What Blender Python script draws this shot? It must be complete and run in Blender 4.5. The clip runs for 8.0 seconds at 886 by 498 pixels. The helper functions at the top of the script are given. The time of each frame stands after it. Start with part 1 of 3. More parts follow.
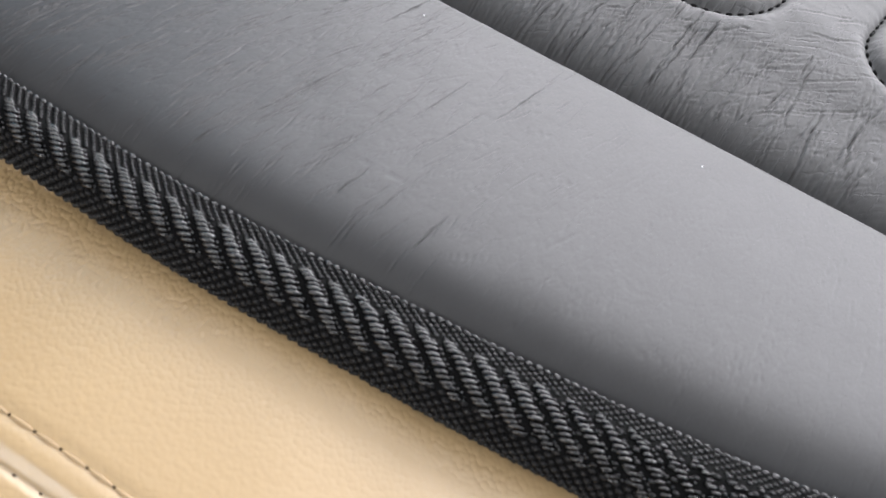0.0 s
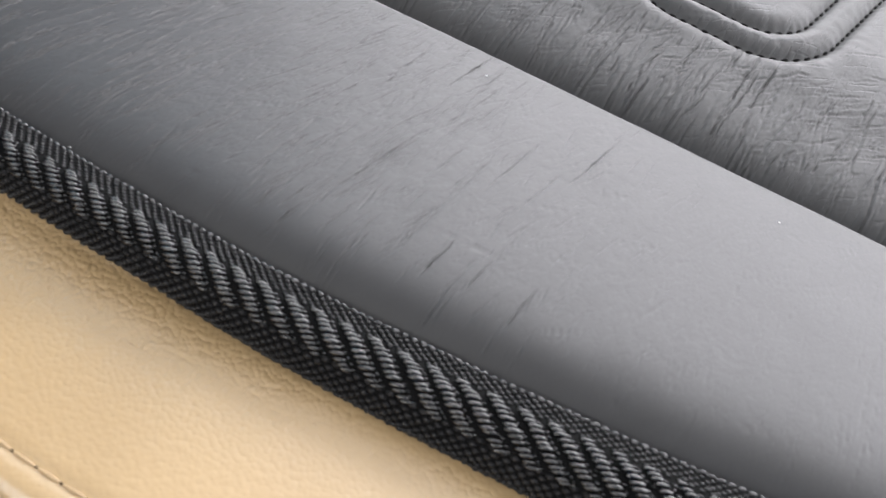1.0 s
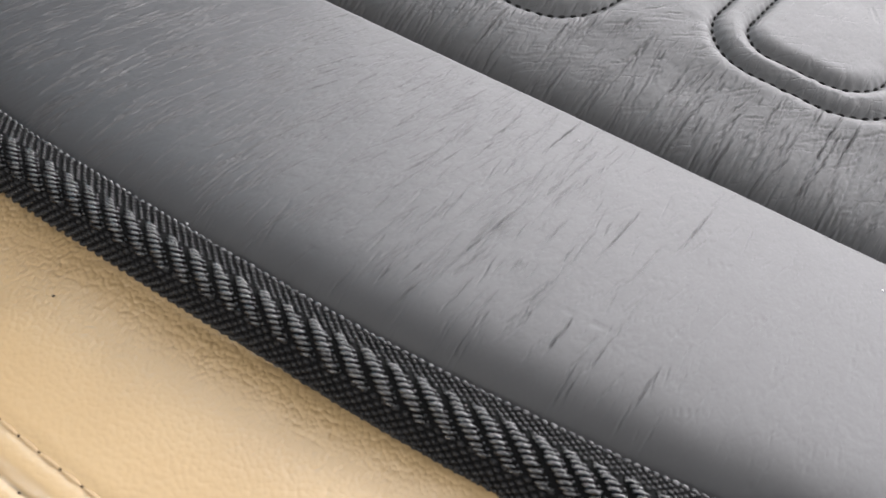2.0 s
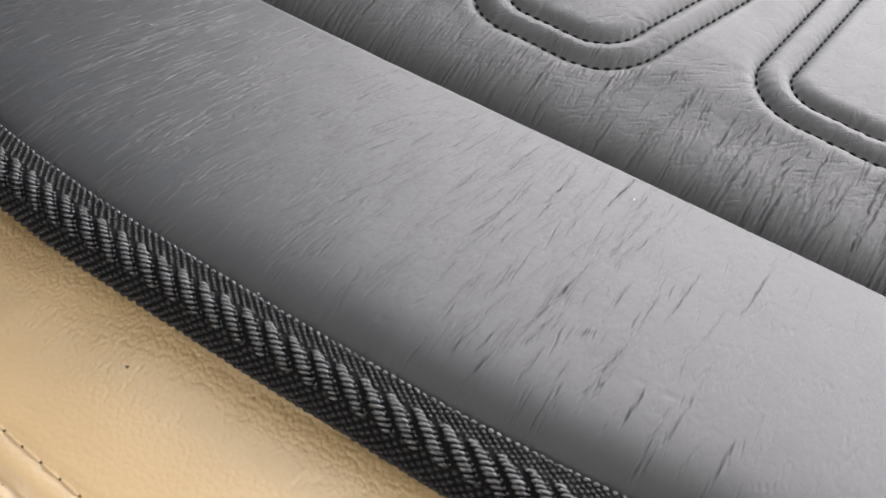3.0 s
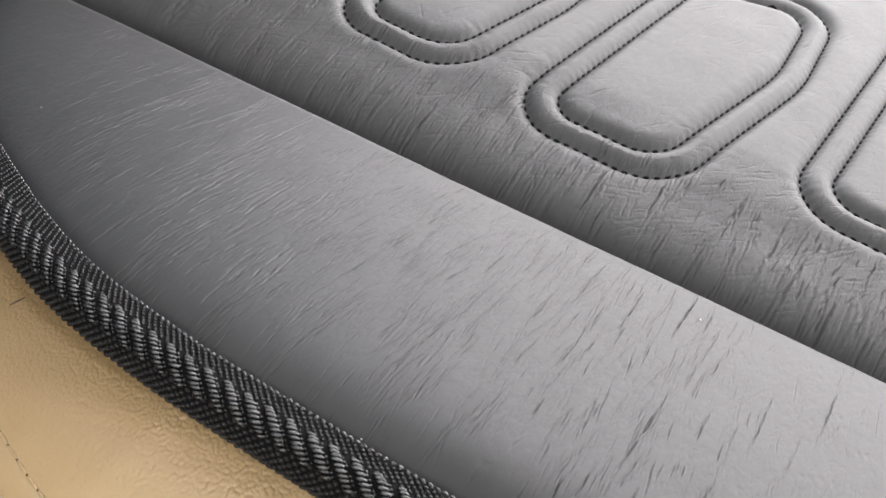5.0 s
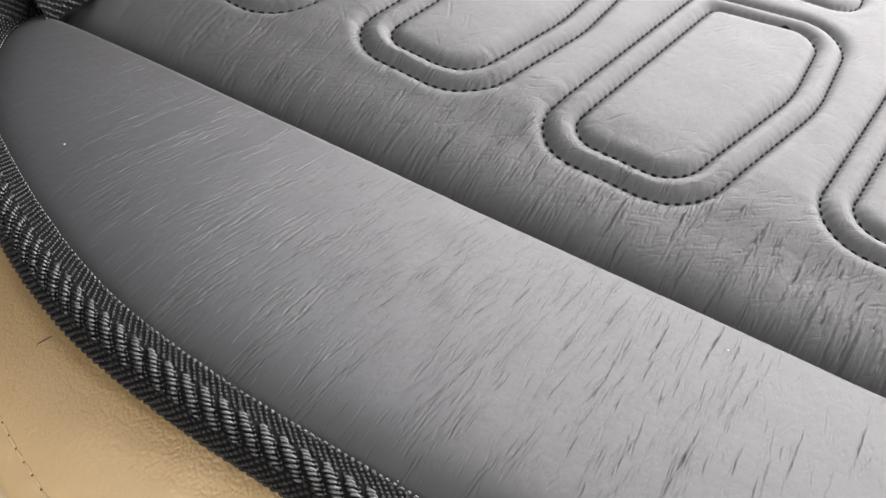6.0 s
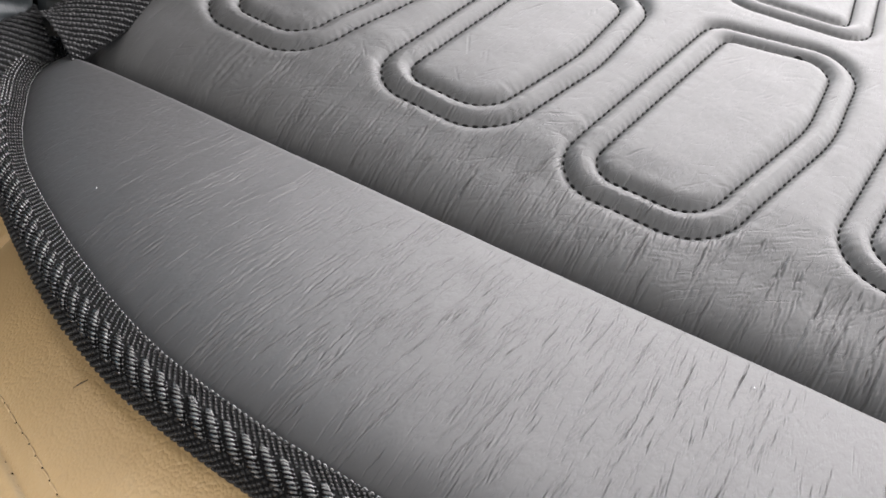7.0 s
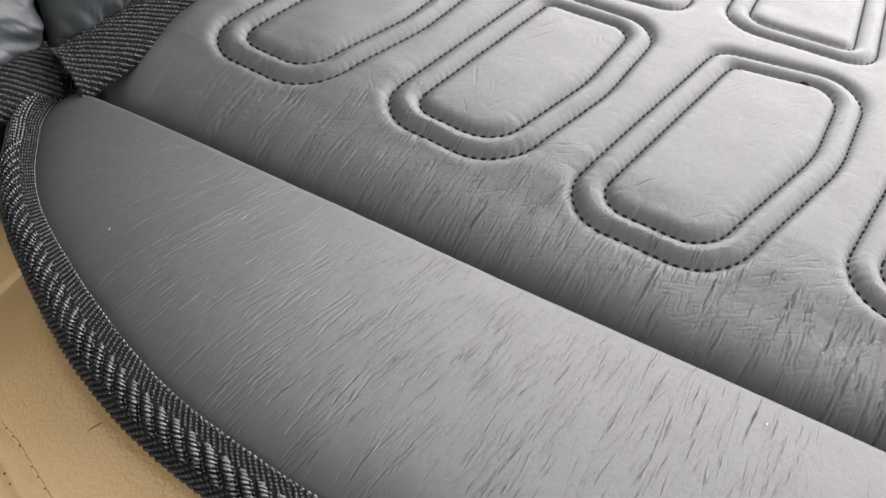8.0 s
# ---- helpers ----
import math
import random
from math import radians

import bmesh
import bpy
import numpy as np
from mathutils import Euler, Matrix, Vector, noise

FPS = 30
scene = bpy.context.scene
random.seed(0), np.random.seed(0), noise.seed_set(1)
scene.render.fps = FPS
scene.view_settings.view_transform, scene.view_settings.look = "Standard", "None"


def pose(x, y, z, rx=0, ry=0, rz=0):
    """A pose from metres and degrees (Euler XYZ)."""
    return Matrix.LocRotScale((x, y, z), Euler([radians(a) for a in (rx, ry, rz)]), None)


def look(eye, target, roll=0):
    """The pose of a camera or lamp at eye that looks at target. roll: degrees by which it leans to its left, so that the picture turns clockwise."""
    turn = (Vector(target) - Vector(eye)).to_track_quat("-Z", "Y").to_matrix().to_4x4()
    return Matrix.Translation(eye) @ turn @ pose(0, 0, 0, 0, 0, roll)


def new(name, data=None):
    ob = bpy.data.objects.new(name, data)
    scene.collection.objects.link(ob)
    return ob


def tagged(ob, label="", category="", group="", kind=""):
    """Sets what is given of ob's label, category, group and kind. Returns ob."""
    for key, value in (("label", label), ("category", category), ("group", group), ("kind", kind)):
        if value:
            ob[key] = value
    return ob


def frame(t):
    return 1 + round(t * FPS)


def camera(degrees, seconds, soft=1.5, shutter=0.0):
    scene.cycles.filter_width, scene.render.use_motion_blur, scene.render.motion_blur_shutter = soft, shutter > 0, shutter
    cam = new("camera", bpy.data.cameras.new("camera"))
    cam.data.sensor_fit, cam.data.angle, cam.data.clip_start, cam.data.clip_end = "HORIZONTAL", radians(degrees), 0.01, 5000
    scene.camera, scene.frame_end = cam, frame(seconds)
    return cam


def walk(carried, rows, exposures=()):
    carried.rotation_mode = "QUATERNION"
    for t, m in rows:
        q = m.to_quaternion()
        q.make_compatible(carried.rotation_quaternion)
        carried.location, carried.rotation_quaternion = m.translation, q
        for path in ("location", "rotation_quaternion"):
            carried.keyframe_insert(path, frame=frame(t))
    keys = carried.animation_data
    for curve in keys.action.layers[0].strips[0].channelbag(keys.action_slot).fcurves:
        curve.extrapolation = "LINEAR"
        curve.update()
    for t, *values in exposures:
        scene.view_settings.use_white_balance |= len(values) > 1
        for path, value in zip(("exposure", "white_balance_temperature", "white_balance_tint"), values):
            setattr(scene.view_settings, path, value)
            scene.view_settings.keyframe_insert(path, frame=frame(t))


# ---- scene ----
cam = camera(53.87, 8.0, shutter=0.5)
cam.data.dof.use_dof, cam.data.dof.focus_distance, cam.data.dof.aperture_fstop = True, 0.282, 32.0
# seconds, eye in metres, turn in degrees
PATH = [
    (0, 0.38510, -0.21978, 0.12813, 45.270, -13.440, 30.858),
    (0.5, 0.37689, -0.21860, 0.12883, 46.363, -12.329, 30.233),
    (1, 0.36356, -0.22096, 0.13007, 46.979, -11.964, 29.864),
    (1.5, 0.34877, -0.22466, 0.13159, 47.781, -11.789, 29.873),
    (3, 0.31792, -0.22988, 0.13974, 49.631, -11.477, 29.999),
    (3.5, 0.30956, -0.22906, 0.14529, 49.997, -11.547, 29.775),
    (4, 0.30300, -0.23121, 0.15058, 50.817, -11.344, 29.638),
    (4.5, 0.29503, -0.23556, 0.15633, 51.478, -11.238, 29.365),
    (5, 0.28684, -0.23565, 0.16070, 52.003, -11.233, 28.822),
    (6.5, 0.27144, -0.23590, 0.16907, 52.799, -10.436, 28.199),
    (7, 0.26615, -0.23869, 0.17390, 53.286, -10.257, 28.055),
    (7.5, 0.26381, -0.23670, 0.17711, 53.586, -9.789, 28.014),
    (8, 0.26067, -0.23633, 0.18185, 53.866, -9.628, 27.921),
]
walk(cam, [(t, pose(*where)) for t, *where in PATH], exposures=[(0, 0.27, 6250, 10), (1.5, 0.42, 6350, 10), (4, 0.46, 6500, 10), (6.5, 0.74, 6540, 10), (8, 0.78, 6530, 10)])

# ---- world, daylight through the openings of the cabin ----
world = bpy.data.worlds.new("sky")
scene.world = world
world.use_nodes = True
sky = world.node_tree.nodes.new("ShaderNodeTexSky")
sky.sky_type, sky.sun_disc = "NISHITA", False
sky.sun_elevation, sky.sun_rotation = radians(40), radians(60)
world.node_tree.links.new(sky.outputs[0], world.node_tree.nodes["Background"].inputs[0])
world.node_tree.nodes["Background"].inputs[1].default_value = 0.12


def window_light(name, eye, target, wide, high, watts, colour):
    lamp = bpy.data.lights.new(name, "AREA")
    lamp.shape, lamp.size, lamp.size_y, lamp.energy, lamp.color = "RECTANGLE", wide, high, watts, colour
    ob = new(name, lamp)
    ob.matrix_world = look(eye, target)
    return ob


window_light("far_window_light", (0.45, 0.79, 0.58), (0.45, 0, 0.50), 1.5, 0.72, 34.0, (1.0, 0.955, 0.955))
# unseen cool fill lamp, added to brighten and blue the cover's rear
window_light("rear_cool_fill", (-0.49, 0.42, 0.62), (0.2, 0.0, 0.2), 0.60, 0.42, 2.4, (0.60, 0.86, 1.0))
window_light("windscreen_light", (1.19, 0.05, 0.60), (0, 0.05, 0.45), 1.3, 0.60, 7.2, (1.0, 0.985, 0.96))
window_light("near_door_light", (0.10, -0.74, 0.35), (0.10, 0, 0.0), 0.7, 0.42, 4.3, (1.0, 0.94, 0.86))


# ---- materials ----
def material(name):
    m = bpy.data.materials.new(name)
    m.use_nodes = True
    return m, m.node_tree, m.node_tree.nodes["Principled BSDF"]


def node(tree, kind, links=(), **values):
    n = tree.nodes.new(kind)
    for key, value in values.items():
        setattr(n, key, value)
    for socket, source in links:
        if isinstance(source, bpy.types.NodeSocket):
            tree.links.new(source, n.inputs[socket])
        else:
            n.inputs[socket].default_value = source
    return n


def maths(tree, op, a, b=0.0, c=0.0):
    return node(tree, "ShaderNodeMath", ((0, a), (1, b), (2, c)), operation=op).outputs[0]


def stretched(tree, scale, shift=(0, 0, 0), turn=0.0, warp=0.0, warp_scale=120.0):
    """Object coordinates, bent a little by noise, then scaled along the axes."""
    place = node(tree, "ShaderNodeTexCoord").outputs["Object"]
    if warp:
        n = node(tree, "ShaderNodeTexNoise", (("Vector", place), ("Scale", warp_scale), ("Detail", 1.0)))
        off = node(tree, "ShaderNodeVectorMath", ((0, n.outputs["Color"]), (1, (0.5, 0.5, 0.5))), operation="SUBTRACT")
        off = node(tree, "ShaderNodeVectorMath", ((0, off.outputs[0]), (1, (warp, warp, warp))), operation="MULTIPLY")
        place = node(tree, "ShaderNodeVectorMath", ((0, place), (1, off.outputs[0])), operation="ADD").outputs[0]
    if turn:
        place = node(tree, "ShaderNodeMapping", (("Vector", place), ("Rotation", (0, 0, radians(turn))))).outputs[0]
    return node(tree, "ShaderNodeMapping", (("Vector", place), ("Location", shift), ("Scale", scale))).outputs[0]


def ramp(tree, source, low, high, to_low=0.0, to_high=1.0):
    return node(tree, "ShaderNodeMapRange", (("Value", source), ("From Min", low), ("From Max", high), ("To Min", to_low), ("To Max", to_high)), interpolation_type="SMOOTHSTEP").outputs[0]


def streaks(tree, scale, width, reach, present, shift, turn=0.0, skew=0.25, clump=(45.0, 0.44, 0.58), jag=0.0010):
    """Separate short folds, one in a cell at most: 0 on the flat, 1 in the middle of a fold."""
    at = stretched(tree, scale, shift, turn, jag, 380.0)
    cell = node(tree, "ShaderNodeTexVoronoi", (("Vector", at), ("Scale", 1.0), ("Randomness", 1.0)), voronoi_dimensions="2D")
    local = node(tree, "ShaderNodeVectorMath", ((0, at), (1, cell.outputs["Position"])), operation="SUBTRACT").outputs[0]
    local = node(tree, "ShaderNodeSeparateXYZ", ((0, local),))
    chance = node(tree, "ShaderNodeSeparateColor", ((0, cell.outputs["Color"]),))
    lean = maths(tree, "MULTIPLY", maths(tree, "SUBTRACT", chance.outputs[0], 0.5), skew)
    u = maths(tree, "ABSOLUTE", maths(tree, "MULTIPLY_ADD", local.outputs[1], lean, local.outputs[0]))
    end = ramp(tree, maths(tree, "ABSOLUTE", local.outputs[1]), 0.0, reach, 1.0, 0.0)
    wide = maths(tree, "MULTIPLY_ADD", end, width * 0.8, width * 0.2)
    line = ramp(tree, maths(tree, "DIVIDE", u, wide), 0.15, 1.0, 1.0, 0.0)
    line = maths(tree, "MULTIPLY", line, maths(tree, "POWER", end, 0.5))
    strong = ramp(tree, chance.outputs[1], 1.0 - present, 1.0, 0.0, 1.0)
    place = node(tree, "ShaderNodeTexNoise", (("Vector", stretched(tree, (clump[0],) * 3, shift)), ("Scale", 1.0), ("Detail", 1.0)))
    where = ramp(tree, place.outputs["Fac"], clump[1], clump[2], 0.62, 1.0)
    broken = node(tree, "ShaderNodeTexNoise", (("Vector", stretched(tree, (420, 420, 420), shift)), ("Scale", 1.0), ("Detail", 1.0)))
    line = maths(tree, "MULTIPLY", line, ramp(tree, broken.outputs["Fac"], 0.28, 0.52, 0.62, 1.0))
    return maths(tree, "MULTIPLY", line, maths(tree, "MULTIPLY", strong, where))


def leatherette(name, base, layers, rough=0.42, grain=0.35, worn=(0.25, 0.39, 0.40), smooth_edge=(), calm=(), spec=0.5, brush=((420, 36, 1), 0.0, 0.5)):
    m, tree, out = material(name)
    total = None
    for amount, *layer in layers:
        one = maths(tree, "MULTIPLY", streaks(tree, *layer), amount)
        total = one if total is None else maths(tree, "MAXIMUM", total, one)
    turn_brush = stretched(tree, brush[0], (4.1, 1.7, 0), brush[1], 0.0010, 300.0)
    brushed = node(tree, "ShaderNodeTexNoise", (("Vector", turn_brush), ("Scale", 1.0), ("Detail", 2.0), ("Roughness", 0.6)))
    total = maths(tree, "ADD", total, maths(tree, "MULTIPLY", ramp(tree, brushed.outputs["Fac"], 0.40, 0.72), brush[2]))
    # the front of the cover is less creased than its middle
    axes = node(tree, "ShaderNodeSeparateXYZ", ((0, node(tree, "ShaderNodeTexCoord").outputs["Object"]),))
    total = maths(tree, "MULTIPLY", total, ramp(tree, axes.outputs[0], worn[0], worn[1], 1.0, worn[2]))
    total = maths(tree, "MULTIPLY", total, ramp(tree, axes.outputs[0], 0.02, 0.13, 0.62, 1.0))
    if calm:
        total = maths(tree, "MULTIPLY", total, ramp(tree, axes.outputs[1], calm[0], calm[1], 1.0, calm[2]))
    out.inputs["Specular IOR Level"].default_value = spec
    if smooth_edge:
        total = maths(tree, "MULTIPLY", total, ramp(tree, axes.outputs[1], smooth_edge[0], smooth_edge[1], 0.25, 1.0))
    fine = node(tree, "ShaderNodeTexNoise", (("Vector", stretched(tree, (1500, 900, 1500))), ("Scale", 1.0), ("Detail", 3.0)))
    soft = node(tree, "ShaderNodeTexNoise", (("Vector", stretched(tree, (160, 60, 100))), ("Scale", 1.0), ("Detail", 3.0)))
    height = maths(tree, "SUBTRACT", maths(tree, "MULTIPLY_ADD", fine.outputs["Fac"], grain * 0.25, maths(tree, "MULTIPLY", soft.outputs["Fac"], 0.28)), total)
    bump = node(tree, "ShaderNodeBump", (("Height", height), ("Strength", 0.6), ("Distance", 0.0004)))
    tree.links.new(bump.outputs[0], out.inputs["Normal"])
    tint = node(tree, "ShaderNodeMix", (("Factor", soft.outputs["Fac"]), ("A", (*[c * 0.85 for c in base], 1)), ("B", (*[c * 1.15 for c in base], 1))), data_type="RGBA")
    tree.links.new(tint.outputs[2], out.inputs["Base Color"])
    tree.links.new(maths(tree, "MULTIPLY_ADD", fine.outputs["Fac"], 0.12, rough - 0.06), out.inputs["Roughness"])
    return m


# layers: depth, cells to the metre, half width and half length in cells, share, shift, turn, skew
LEATHERETTE_SIDE = leatherette("black_leatherette_long_folds", (0.020, 0.020, 0.021), [
    (0.60, (280, 62, 1), 0.13, 0.64, 0.55, (3.3, 7.1, 0), 5.0, 0.10),
    (0.50, (420, 90, 1), 0.15, 0.62, 0.70, (5.3, 2.1, 0), 4.0, 0.12),
], 0.57, smooth_edge=(-0.108, -0.082), brush=((420, 190, 1), 6.0, 0.30), spec=0.47)
LEATHERETTE_CENTRE = leatherette("black_leatherette_crossed_folds", (0.041, 0.041, 0.042), [
    (0.95, (190, 46, 1), 0.12, 0.64, 0.70, (9.3, 4.1, 0), 6.0, 0.14, (38.0, 0.30, 0.50)),
    (0.85, (260, 62, 1), 0.15, 0.62, 0.70, (2.3, 6.1, 0), 4.0, 0.14, (38.0, 0.30, 0.50)),
    (1.00, (400, 110, 1), 0.16, 0.60, 0.80, (7.3, 1.1, 0), 6.0, 0.18),
    (0.60, (260, 70, 1), 0.13, 0.62, 0.50, (1.3, 2.1, 0), 60.0, 0.20, (38.0, 0.46, 0.62)),
], 0.62, worn=(0.6, 0.7, 1.0), brush=((260, 150, 1), 6.0, 0.45), calm=(0.055, 0.095, 0.45), spec=0.42)
LEATHERETTE_BACK = leatherette("black_leatherette_gathered", (0.022, 0.0255, 0.0275), [
    (1.6, (320, 60, 1), 0.15, 0.6, 0.8, (2.3, 5.1, 0), 80.0),
    (1.2, (420, 90, 1), 0.16, 0.6, 0.8, (6.3, 1.1, 0), 62.0),
], 0.55, spec=0.5)


def plain(name, colour, rough, bump_scale=0.0, depth=0.0002, spec=0.5):
    m, tree, out = material(name)
    out.inputs["Roughness"].default_value = rough
    out.inputs["Specular IOR Level"].default_value = spec
    n = node(tree, "ShaderNodeTexNoise", (("Vector", stretched(tree, (1, 1, 1))), ("Scale", bump_scale or 300.0), ("Detail", 4.0)))
    tint = node(tree, "ShaderNodeMix", (("Factor", n.outputs["Fac"]), ("A", (*[c * 0.75 for c in colour], 1)), ("B", (*[c * 1.25 for c in colour], 1))), data_type="RGBA")
    tree.links.new(tint.outputs[2], out.inputs["Base Color"])
    bump = node(tree, "ShaderNodeBump", (("Height", n.outputs["Fac"]), ("Strength", 0.5), ("Distance", depth)))
    tree.links.new(bump.outputs[0], out.inputs["Normal"])
    return m


def beige_leather():
    m, tree, out = material("beige_grained_leather")
    cells = node(tree, "ShaderNodeTexVoronoi", (("Vector", stretched(tree, (960, 820, 900), turn=-28.0, warp=0.0005, warp_scale=300.0)), ("Scale", 1.0), ("Smoothness", 0.38)), feature="SMOOTH_F1")
    pebble = node(tree, "ShaderNodeTexVoronoi", (("Vector", stretched(tree, (700, 900, 800))), ("Scale", 1.0), ("Smoothness", 0.8)), feature="SMOOTH_F1")
    soft = node(tree, "ShaderNodeTexNoise", (("Vector", stretched(tree, (40, 40, 40))), ("Scale", 1.0), ("Detail", 4.0)))
    pressed = node(tree, "ShaderNodeTexNoise", (("Vector", stretched(tree, (28, 28, 28), (3, 5, 1))), ("Scale", 1.0), ("Detail", 2.0)))
    axes = node(tree, "ShaderNodeSeparateXYZ", ((0, node(tree, "ShaderNodeTexCoord").outputs["Object"]),))
    bow = maths(tree, "POWER", maths(tree, "SUBTRACT", axes.outputs[0], 0.24), 2.0)
    across = maths(tree, "SUBTRACT", axes.outputs[1], maths(tree, "MULTIPLY", bow, 0.85))
    flatter = maths(tree, "MULTIPLY", ramp(tree, axes.outputs[0], 0.09, 0.19, 0.6, 1.0), ramp(tree, axes.outputs[0], 0.27, 0.34, 1.0, 0.55))
    deep = maths(tree, "MULTIPLY", ramp(tree, pressed.outputs["Fac"], 0.35, 0.65, 0.7, 1.0), ramp(tree, across, -0.160, -0.128, 0.22, 1.0))
    dome = maths(tree, "SUBTRACT", 1.0, maths(tree, "POWER", cells.outputs["Distance"], 2.0))
    height = maths(tree, "SUBTRACT", maths(tree, "MULTIPLY", dome, deep), maths(tree, "MULTIPLY", pebble.outputs["Distance"], 0.20))
    bump = node(tree, "ShaderNodeBump", (("Height", maths(tree, "MULTIPLY", height, flatter)), ("Strength", 0.9), ("Distance", 0.00050)))
    tree.links.new(bump.outputs[0], out.inputs["Normal"])
    tint = node(tree, "ShaderNodeMix", (("Factor", soft.outputs["Fac"]), ("A", (0.330, 0.222, 0.104, 1)), ("B", (0.385, 0.266, 0.131, 1))), data_type="RGBA")
    tree.links.new(tint.outputs[2], out.inputs["Base Color"])
    out.inputs["Roughness"].default_value = 0.40
    out.inputs["Specular IOR Level"].default_value = 0.9
    out.inputs["Coat Weight"].default_value, out.inputs["Coat Roughness"].default_value = 0.9, 0.38
    return m


BEIGE = beige_leather()
BEIGE_THREAD = plain("beige_thread", (0.38, 0.27, 0.15), 0.6, 2500.0)
HOLE = plain("needle_hole_brown", (0.03, 0.018, 0.008), 0.9, 900.0, 0.0001, 0.1)
BLACK_THREAD = plain("black_thread", (0.006, 0.006, 0.006), 0.8, 3000.0, 0.0001, 0.15)
WEB_BASE = plain("black_web_ground", (0.0045, 0.0045, 0.0047), 0.85, 2000.0, 0.0003, 0.06)
YARN_MATT = plain("black_matt_yarn", (0.004, 0.004, 0.0042), 0.20, 2600.0, 0.0001, 0.34)
YARN_DULL = plain("black_dull_yarn", (0.009, 0.009, 0.0095), 0.42, 2600.0, 0.0001, 0.26)
YARN = plain("black_glossy_yarn", (0.003, 0.003, 0.0034), 0.13, 2600.0, 0.0001, 0.80)
LINT = plain("white_lint", (0.8, 0.8, 0.8), 0.8)
HAIR = plain("dark_hair", (0.012, 0.007, 0.004), 0.6)
CABIN = plain("cabin_lining", (0.12, 0.12, 0.125), 0.9, 200.0)
ROOF = plain("light_roof_lining", (0.72, 0.72, 0.71), 0.9, 200.0)


# ---- building helpers ----
def mesh_of(name, verts, faces, smooth=True):
    me = bpy.data.meshes.new(name)
    verts = np.asarray(verts, dtype=np.float32).reshape(-1, 3)
    faces = np.asarray(faces, dtype=np.int32)
    k = faces.shape[1]
    me.vertices.add(len(verts))
    me.vertices.foreach_set("co", verts.ravel())
    me.loops.add(faces.size)
    me.loops.foreach_set("vertex_index", faces.ravel())
    me.polygons.add(len(faces))
    me.polygons.foreach_set("loop_start", np.arange(0, faces.size, k, dtype=np.int32))
    me.polygons.foreach_set("use_smooth", np.full(len(faces), smooth))
    me.update(calc_edges=True)
    me.validate()
    return me


def part(name, me, mat, parent, label=""):
    ob = new(name, me)
    if not me.materials:
        me.materials.append(mat)
    ob.parent = parent
    if label:
        ob["label"] = label
    return ob


def sheet(name, points, flip=False):
    """A mesh over a grid of points, shaped rows x columns x 3."""
    r, c = points.shape[:2]
    i = np.arange(r * c).reshape(r, c)
    f = np.stack([i[:-1, :-1], i[:-1, 1:], i[1:, 1:], i[1:, :-1]], -1).reshape(-1, 4)
    return mesh_of(name, points, f[:, ::-1] if flip else f)


def bead_shape(around=8, rings=3):
    v = [(0, 0, 1)]
    for k in range(1, rings + 1):
        a = math.pi * k / (rings + 1)
        v += [(math.sin(a) * math.cos(2 * math.pi * j / around), math.sin(a) * math.sin(2 * math.pi * j / around), math.cos(a)) for j in range(around)]
    v.append((0, 0, -1))
    f = [(0, 1 + j, 1 + (j + 1) % around) for j in range(around)]
    for k in range(rings - 1):
        for j in range(around):
            a, b = 1 + k * around + j, 1 + k * around + (j + 1) % around
            f += [(a, a + around, b + around), (a, b + around, b)]
    last, base = len(v) - 1, 1 + (rings - 1) * around
    f += [(base + j, last, base + (j + 1) % around) for j in range(around)]
    return np.array(v), np.array(f)


BEAD_V, BEAD_F = bead_shape()


def beads(name, at, along, across, up, size):
    """Many small rounded yarn floats in one mesh: places, three directions and half sizes, row by row."""
    at, along, across, up, size = (np.asarray(a, float) for a in (at, along, across, up, size))
    v = at[:, None] + BEAD_V[None, :, 0:1] * (along * size[:, 0:1])[:, None] + BEAD_V[None, :, 1:2] * (across * size[:, 1:2])[:, None] + BEAD_V[None, :, 2:3] * (up * size[:, 2:3])[:, None]
    f = BEAD_F[None] + (np.arange(len(at)) * len(BEAD_V))[:, None, None]
    return mesh_of(name, v.reshape(-1, 3), f.reshape(-1, 3))


def float_shape(around=8):
    """A yarn float: a short cord, full along most of its length and rounded at both ends."""
    stations = ((-1.0, 0.30), (-0.86, 0.72), (-0.5, 0.96), (0.0, 1.0), (0.5, 0.96), (0.86, 0.72), (1.0, 0.30))
    v = [(x, r * math.cos(2 * math.pi * j / around), r * math.sin(2 * math.pi * j / around) + 0.35 * (1 - x * x)) for x, r in stations for j in range(around)]
    f = []
    for k in range(len(stations) - 1):
        for j in range(around):
            a, b = k * around + j, k * around + (j + 1) % around
            f += [(a, b, b + around), (a, b + around, a + around)]
    last = (len(stations) - 1) * around
    f += [(0, j + 1, j) for j in range(1, around - 1)] + [(last, last + j, last + j + 1) for j in range(1, around - 1)]
    return np.array(v), np.array(f)


FLOAT_V, FLOAT_F = float_shape()


def floats(name, at, along, across, up, size):
    """Yarn floats side by side in one mesh, laid as beads() lays them."""
    at, along, across, up, size = (np.asarray(a, float) for a in (at, along, across, up, size))
    v = at[:, None] + FLOAT_V[None, :, 0:1] * (along * size[:, 0:1])[:, None] + FLOAT_V[None, :, 1:2] * (across * size[:, 1:2])[:, None] + FLOAT_V[None, :, 2:3] * (up * size[:, 2:3])[:, None]
    f = FLOAT_F[None] + (np.arange(len(at)) * len(FLOAT_V))[:, None, None]
    return mesh_of(name, v.reshape(-1, 3), f.reshape(-1, 3))


